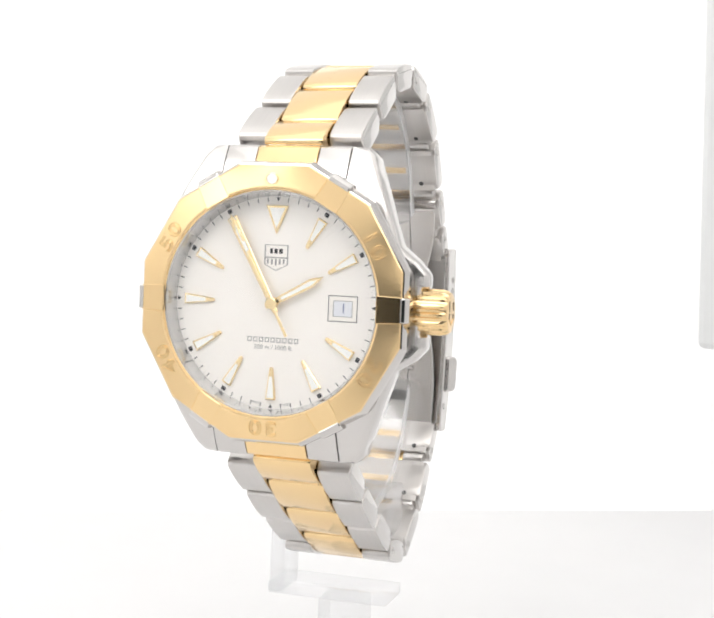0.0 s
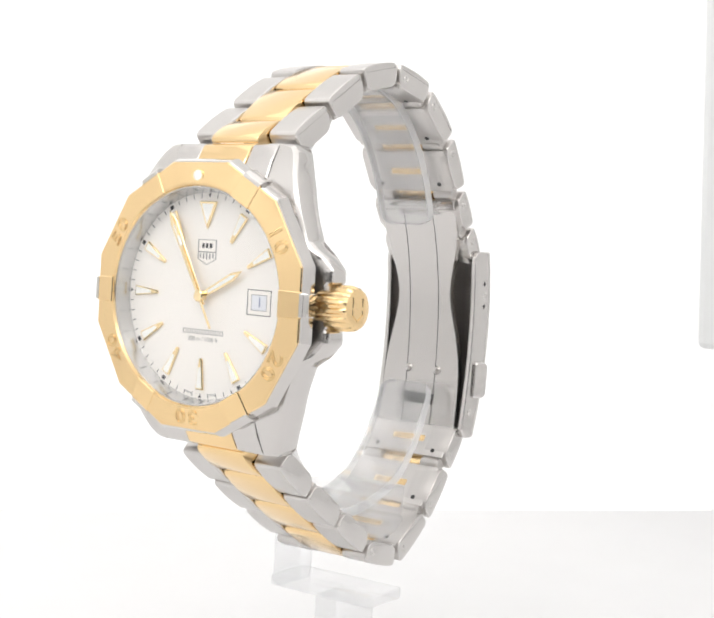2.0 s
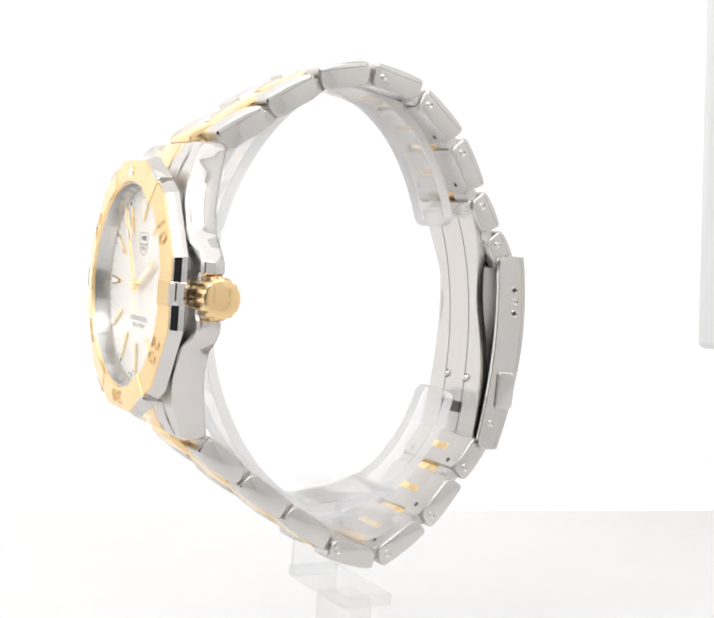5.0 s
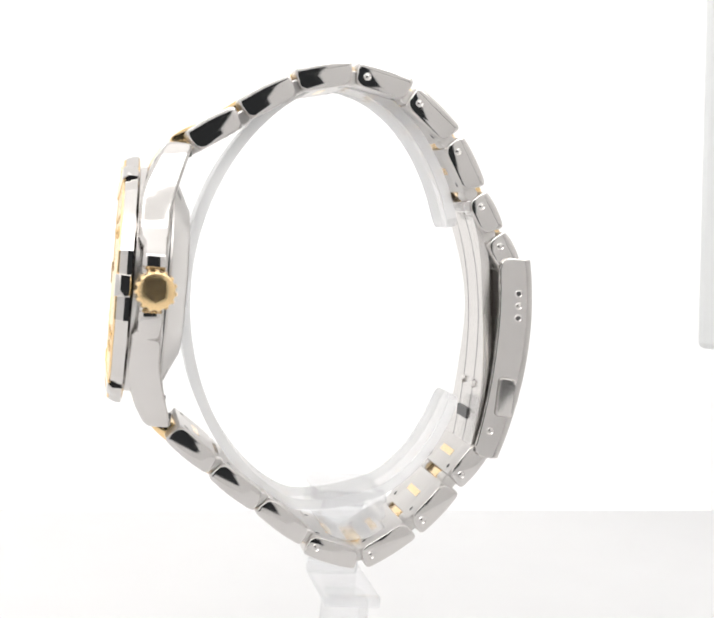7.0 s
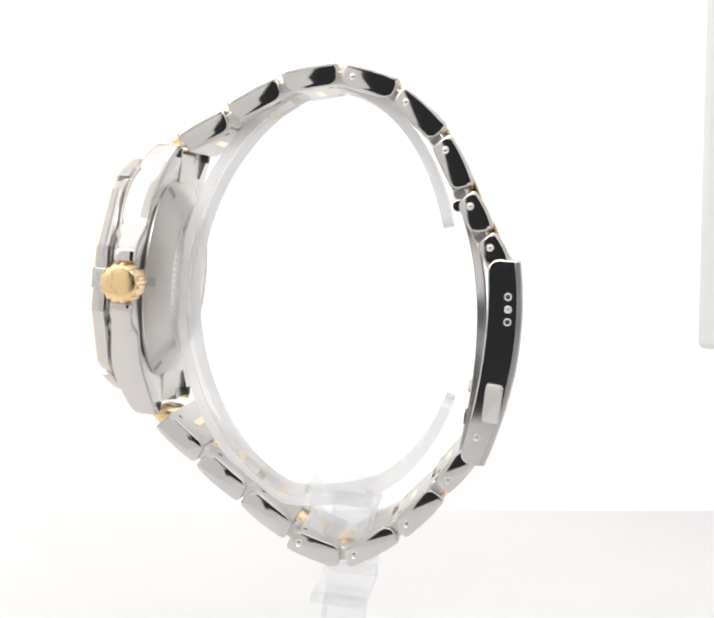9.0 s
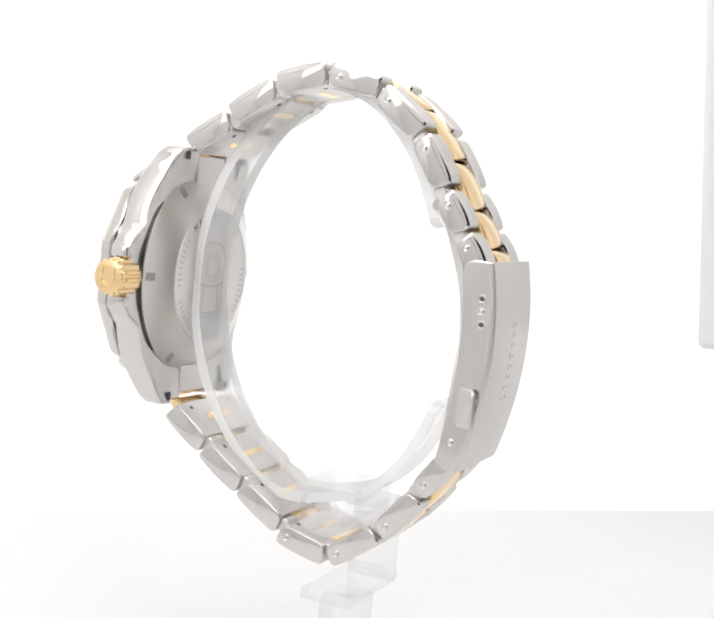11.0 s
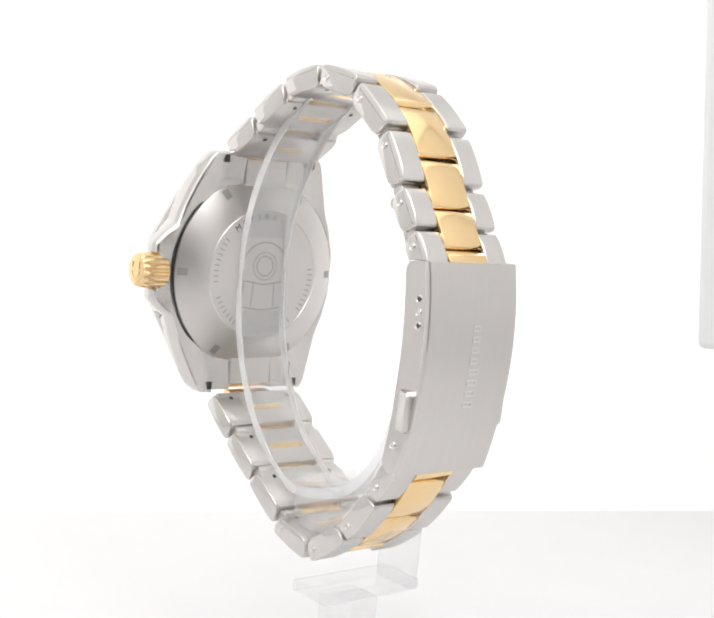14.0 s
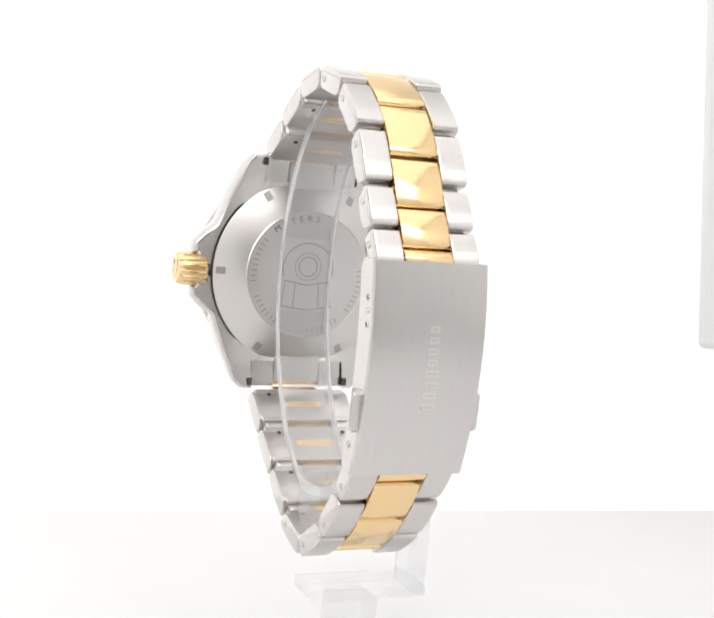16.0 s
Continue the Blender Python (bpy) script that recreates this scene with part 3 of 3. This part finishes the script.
# A dark disc laid on the inner face, in place of a hole's shade.
SCREW = to_mesh(prism([(0.42 * math.cos(k * math.pi / 6), 0.42 * math.sin(k * math.pi / 6)) for k in range(12)], "z", -0.2, 0.13), "screw_hole")
SCREW.materials.append(steel_dark)


def build_link(a, b, holes, first, lift):
    out, u, v, ln = side_outline(a, b, lift)
    weights = [2.4] * 11 + [1.0] * 8
    a = Vector(a)
    x = (a.x + b[0]) / 2
    w, c = half_width(x), mid_y(x)
    g = w * 0.46
    quad = [a + u * p + v * q for p, q in ((1.0, 1.6), (ln - 1.0, 1.6), (ln - 0.45, 2.3), (ln - 0.55, THICK - 0.05), (0.55, THICK - 0.05), (0.45, 2.3))]
    core = part("bracelet_link", prism(quad, "y", c - w + 0.6, c + w - 0.6, 0.12), steel_brushed, watch, "brushed steel bracelet link with polished sides")
    slot = [a + u * (ln * 0.5 + p) + v * q for p, q in ((-0.62, 2.4), (0.62, 2.4), (0.62, THICK), (-0.62, THICK))]
    part("gold_slot", prism(slot, "y", c - g * 0.82, c + g * 0.82, 0.05), gold_polished, core, "gold bar set in the inner face")
    for s in (-1, 1):
        dot = a + u * (ln * 0.78) + v * (THICK - 0.1)
        bore = Matrix.Translation(Vector((dot.x, c + s * g * 1.45, dot.y)) * MM) @ Vector((0, 0, 1)).rotation_difference(Vector((v.x, 0, v.y))).to_matrix().to_4x4()
        part("screw_hole", SCREW, None, core, m=bore)
    for s in (-1, 1):
        y0, y1 = sorted((c + s * (g + 0.06), c + s * w))
        me = to_mesh(capped(out, y0, y1, 0.34 if lift > 0.6 else 0.28, 3, weights), "side_link", 24)
        me.materials.append(steel_brushed)
        me.materials.append(steel_polished)
        for f in me.polygons:
            if abs(f.normal.y) > 0.9:
                f.material_index = 1
        part("side_link", me, None, core)
        if holes:
            p = a + u * (1.9 if first else ln - 1.9) + v * 1.25
            countersunk(p.x, p.y, c + s * w, s, core)
    return core


def build_centre(joint, u, length, parent, lift):
    """A gold centre link lies across the joint of two steel links."""
    v = Vector((u.y, -u.x))
    x = joint.x
    g, c = half_width(x) * 0.46, mid_y(x)
    o = joint - u * (length / 2) - v * lift
    n = 10
    pts = [(0.08, 0.95), (0.12, 0.6), (0.3, 0.3), (0.65, 0.1)] + [(0.65 + (length - 1.3) * k / n, 0.1 - 0.34 * (1 - (2 * k / n - 1) ** 2)) for k in range(1, n)]
    pts += [(length - 0.65, 0.1), (length - 0.3, 0.3), (length - 0.12, 0.6), (length - 0.08, 0.95), (length - 0.9, 1.7), (length * 0.5 + 0.6, 2.3 + lift), (length * 0.5 - 0.6, 2.3 + lift), (0.9, 1.7)]
    part("centre_link", capped([o + u * p + v * q for p, q in pts], c - g + 0.02, c + g - 0.02, 0.14, 2), gold_polished, parent, "polished gold centre link", sharp=32)


def build_bracelet():
    for chain, flip in ((UPPER, False), (LOWER, True)):
        cores = []
        for i, (a, b) in enumerate(chain):
            holed = (i >= 3) if not flip else (i <= 3)
            cores.append(build_link(a, b, holed, not flip if i != 3 or not flip else False, LIFT[flip]))
        for i in range(len(chain) - 1):
            a, b = Vector(chain[i][1]), Vector(chain[i + 1][0])
            m0 = (Vector(chain[i][0]) + a) / 2
            m1 = (b + Vector(chain[i + 1][1])) / 2
            mid = (a + b) / 2
            inward = Vector(((m1 - m0).normalized().y, -(m1 - m0).normalized().x))
            at = mid + inward * 1.95
            w = half_width(mid.x)
            tube = [at + Vector((1.3 * math.cos(q * math.pi / 6), 1.3 * math.sin(q * math.pi / 6))) for q in range(12)]
            for sgn in (-1, 1):
                y0, y1 = sorted((mid_y(mid.x) + sgn * w * 0.47, mid_y(mid.x) + sgn * (w - 1.0)))
                part("hinge_barrel", prism(tube, "y", y0, y1, 0.4), steel_brushed, cores[i])
            build_centre((a + b) / 2 + ((a + b) / 2 - (m0 + m1) / 2) * -0.7, (m1 - m0).normalized(), (m1 - m0).length * 0.97, cores[i], LIFT[flip])
        k, lug = (0, Vector((4.6, 23.0))) if not flip else (-1, Vector((4.8, -23.2)))
        m = (Vector(chain[k][0]) + Vector(chain[k][1])) / 2
        d = (m - lug).normalized() if not flip else (lug - m).normalized()
        build_centre((m + lug) / 2, d, (m - lug).length, cores[k], LIFT[flip])
        if not flip:
            a, b = Vector(chain[-1][0]), Vector(chain[-1][1])
            d = (b - a).normalized()
            build_centre(a.lerp(b, 0.80), d, 3.4, cores[-1], LIFT[flip])
        else:
            a, b = Vector(chain[0][0]), Vector(chain[0][1])
            d = (b - a).normalized()
            build_centre(a.lerp(b, 0.22), d, 3.6, cores[0], LIFT[flip])


def frame_of(x, y0, y1, z0, z1, wide):
    """A thin rectangular frame on the clasp, for one letter."""
    def ring(d, depth):
        return [(x + depth, y, z) for y, z in ((y0 + d, z0 + d), (y1 - d, z0 + d), (y1 - d, z1 - d), (y0 + d, z1 - d))]
    return rings([ring(0, -0.2), ring(0, 0.07), ring(wide, 0.07), ring(wide, -0.2)])


def arc_points(pts, n):
    """A smooth curve through three points."""
    p0, p1, p2 = map(Vector, pts)
    k = p1 * 2 - (p0 + p2) / 2
    return [p0 * (1 - t) ** 2 + k * 2 * t * (1 - t) + p2 * t * t for t in [i / (n - 1) for i in range(n)]]


def build_clasp():
    y0, y1 = -11.25, 8.0
    outer = arc_points(((65.6, 9.0), (66.75, -7.5), (63.2, -25.0)), 15)
    inner = [p + Vector((-1.3, -0.1)) for p in outer]
    cover = part("clasp_cover", capped(outer + inner[::-1], y0 - 0.02, y1 + 0.02, 0.35), steel_brushed, watch, "brushed steel folding clasp cover", sharp=25)
    deep = arc_points(((60.4, 7.0), (61.0, -7.5), (59.1, -23.0)), 9)
    edge = [p + Vector((-0.7, 0)) for p in outer]
    poly = edge + [Vector((60.8, -25.1)), Vector((59.8, -24.7)), Vector((59.2, -24.0))] + deep[::-1] + [Vector((60.6, 8.0)), Vector((61.2, 8.7)), Vector((62.2, 9.0))]
    for s, (a, b) in ((-1, (y0, y0 + 1.0)), (1, (y1 - 1.0, y1))):
        part("clasp_wall", capped(poly, a, b, 0.22, 2), steel_polished, cover, "polished steel clasp side wall")
        face = y0 if s < 0 else y1
        for k, (x, z) in enumerate(((64.1, 3.1), (64.3, 1.05), (64.4, -1.0), (61.4, -20.4))):
            countersunk(x, z, face, s, cover, k in (1, 3))
        ring = [(62.0, -11.6), (62.4, -11.2), (64.4, -11.3), (64.9, -11.8), (64.7, -17.4), (64.2, -17.8), (62.2, -17.8), (61.8, -17.4)]
        rows = [[(63.35 + (x - 63.35) * k, face + s * (h + (x - 61.8) * 0.28 * (h > 0)), -14.5 + (z + 14.5) * k) for x, z in ring] for h, k in ((-1.0, 1.0), (0.15, 1.0), (0.42, 0.94), (0.5, 0.84))]
        part("push_button", rings(rows, False), steel_brushed_long, cover, "steel clasp push button", sharp=18)
    # engraved maker's name on the cover, as plain bars
    for k in range(8):
        z = -1.6 - 1.75 * k
        t = (9.0 - z) / 34.0
        p = outer[0] * (1 - t) ** 2 + (Vector((66.75, -7.5)) * 2 - (outer[0] + outer[-1]) / 2) * 2 * t * (1 - t) + outer[-1] * t * t
        y_lo, y_hi = -1.6, 0.55 if k > 3 else 0.05
        part("engraved_bar", frame_of(p.x, y_lo, y_hi, p.y - 0.5, p.y + 0.5, 0.26), steel_etched, cover)
    # folding blade inside
    path = arc_points(((54.6, 17.0), (59.4, -1.0), (58.6, -24.0)), 19)
    rows = []
    for i, p in enumerate(path):
        t = i / 18
        h = 8.2 - 2.7 * math.exp(-((t - 0.45) / 0.22) ** 2) - 1.2 * max(0, 0.3 - t)
        rows.append((p, h))
    bm = rings([[(p.x, -1.4 - h, p.y), (p.x, -1.4 + h, p.y), (p.x + 1.5, -1.4 + h, p.y), (p.x + 1.5, -1.4 - h, p.y)] for p, h in rows], False)
    blade = part("clasp_blade", bevelled(bm, 0.12, 1), steel_brushed_long, watch, "brushed steel folding clasp blade", sharp=25)
    for y in (-4.5, 1.6):
        bm = rings([[(p.x - 0.03, y - 0.07, p.y), (p.x - 0.03, y + 0.07, p.y), (p.x + 0.3, y + 0.07, p.y), (p.x + 0.3, y - 0.07, p.y)] for p, h in rows], False)
        part("blade_seam", bm, steel_dark, blade)
    part("blade_hinge", prism([(54.6 + 1.0 * math.cos(k * math.pi / 6), 17.0 + 1.0 * math.sin(k * math.pi / 6)) for k in range(12)], "y", -9.7, 6.7, 0.1), steel_polished, blade)
    for y in (-4.9, 1.3):
        part("blade_stud", lathe([(0.01, -0.9), (0.6, -0.75), (0.85, -0.2), (0.85, 0.3), (0.01, 0.3)], 16), steel_polished, blade, m=Matrix.Translation(Vector((59.9, y, -13.2)) * MM))
    part("blade_catch", box(58.9, 59.9, -4.6, 1.5, -19.6, -17.6, 0.2), steel_dark, blade)


build_case()
for sgn in (1, -1):
    end_piece(sgn, watch)
build_bezel()
build_dial()
build_crown()
build_caseback()
build_bracelet()
build_clasp()

# ------------------------------------------------ the clear stand
stand = tagged(new("watch_stand"), "clear acrylic watch stand with an open ring and bracket foot", "stand")


def band(points, a0, a1, thick, rounded, side):
    """A bent strip from a0 to a1 across; side: the full width, whose corners are rounded."""
    rows = []
    run = [0.0]
    for i in range(1, len(points)):
        run.append(run[-1] + (points[i] - points[i - 1]).length)
    mid, half = (side[0] + side[1]) / 2, (side[1] - side[0]) / 2
    for i, p in enumerate(points):
        far = min(run[i], run[-1] - run[i])
        cut = rounded * (1 - math.sqrt(max(0, 1 - (1 - min(1, far / rounded)) ** 2))) if rounded else 0
        y0, y1 = (max(mid - half + cut, min(v, mid + half - cut)) for v in (a0, a1))
        d = (points[min(i + 1, len(points) - 1)] - points[max(i - 1, 0)]).normalized()
        nrm = Vector((d.y, -d.x))
        q = p + nrm * thick
        rows.append([(p.x, y0, p.y), (p.x, y1, p.y), (q.x, y1, q.y), (q.x, y0, q.y)])
    return rings(rows, False)


def build_stand():
    pts = []
    for k in range(73):
        a = radians(22 + k * (360 - 22 - 26) / 72)
        c = math.cos(a)
        p = Vector((30.7 + (23.3 * c if c > 0 else -21.0 * abs(c) ** 1.3), 34.8 * math.sin(a)))
        low = max(0, a - math.pi * 1.5)
        p.x += 4.4 * min(1, low / 0.45) - 1.4 * max(0, low - 0.7)
        pts.append(p)
    for end in (0, -1):
        a, b = pts[end], pts[1 if end == 0 else -2]
        extra = [a.lerp(b, f) for f in (0.12, 0.3, 0.6)]
        pts = [a] + extra + pts[1:] if end == 0 else pts[:-1] + extra[::-1] + [a]
    part("ring", bevelled(band(pts, -5.7, 4.2, 1.7, 2.4, (-6.0, 4.5)), 0.3, 2), acrylic, stand, "clear open acrylic ring")
    for y0, y1 in ((-5.96, -5.72), (4.22, 4.46)):
        part("ring_edge", band(pts, y0, y1, 1.7, 2.4, (-6.0, 4.5)), acrylic_edge, stand, "pale sawn edge of the ring")
    blk = [(33.4, -32.4), (45.0, -32.4), (45.4, -34.0), (44.8, -34.4), (45.3, -36.6), (44.6, -37.2), (45.4, -38.4), (43.0, -40.2), (39.6, -40.9), (36.2, -40.3), (34.4, -38.6), (35.0, -37.2), (34.4, -36.6), (34.8, -34.4), (33.6, -34.0)]
    part("clip_block", prism(blk, "y", -8.4, 7.0, 0.2), acrylic, stand, "ribbed clear clip block")
    part("bracket_arm", box(36.5, 45.0, 6.8, 12.9, -38.6, -36.2, 0.5), acrylic, stand)
    part("bracket_upright", box(36.4, 45.6, 10.5, 13.0, -52.3, -36.4, 0.9), acrylic, stand)
    part("bracket_plate", box(36.2, 45.8, -8.6, 13.0, -52.4, -50.2, 0.5), acrylic, stand)
    part("post", box(37.8, 45.0, -3.6, 4.2, -76.5, -52.4, 0.5), acrylic, stand)


build_stand()
for ob in stand.children:
    ob.visible_shadow = False


# ------------------------------------------------ movement: watch and stand turn together, about a third of a turn
SEAT = Matrix(((0.997959, -0.047982, 0.042149, -0.03966), (0.047059, 0.998636, 0.02263, -0.000607), (-0.043177, -0.0206, 0.998855, -0.016599), (0, 0, 0, 1)))


def motions():
    rows = []
    for k in range(33):
        t = 0.5 * k
        u = (t - 8) / 8
        turn = -70.4 * u + 1.259 * u ** 2 + 0.527 * u ** 3 - 0.666 * u ** 4
        rows.append((t, pose(0, 0, EYE_H, 0, 0, turn) @ SEAT))
    for thing in (watch, stand):
        walk(thing, rows)


motions()
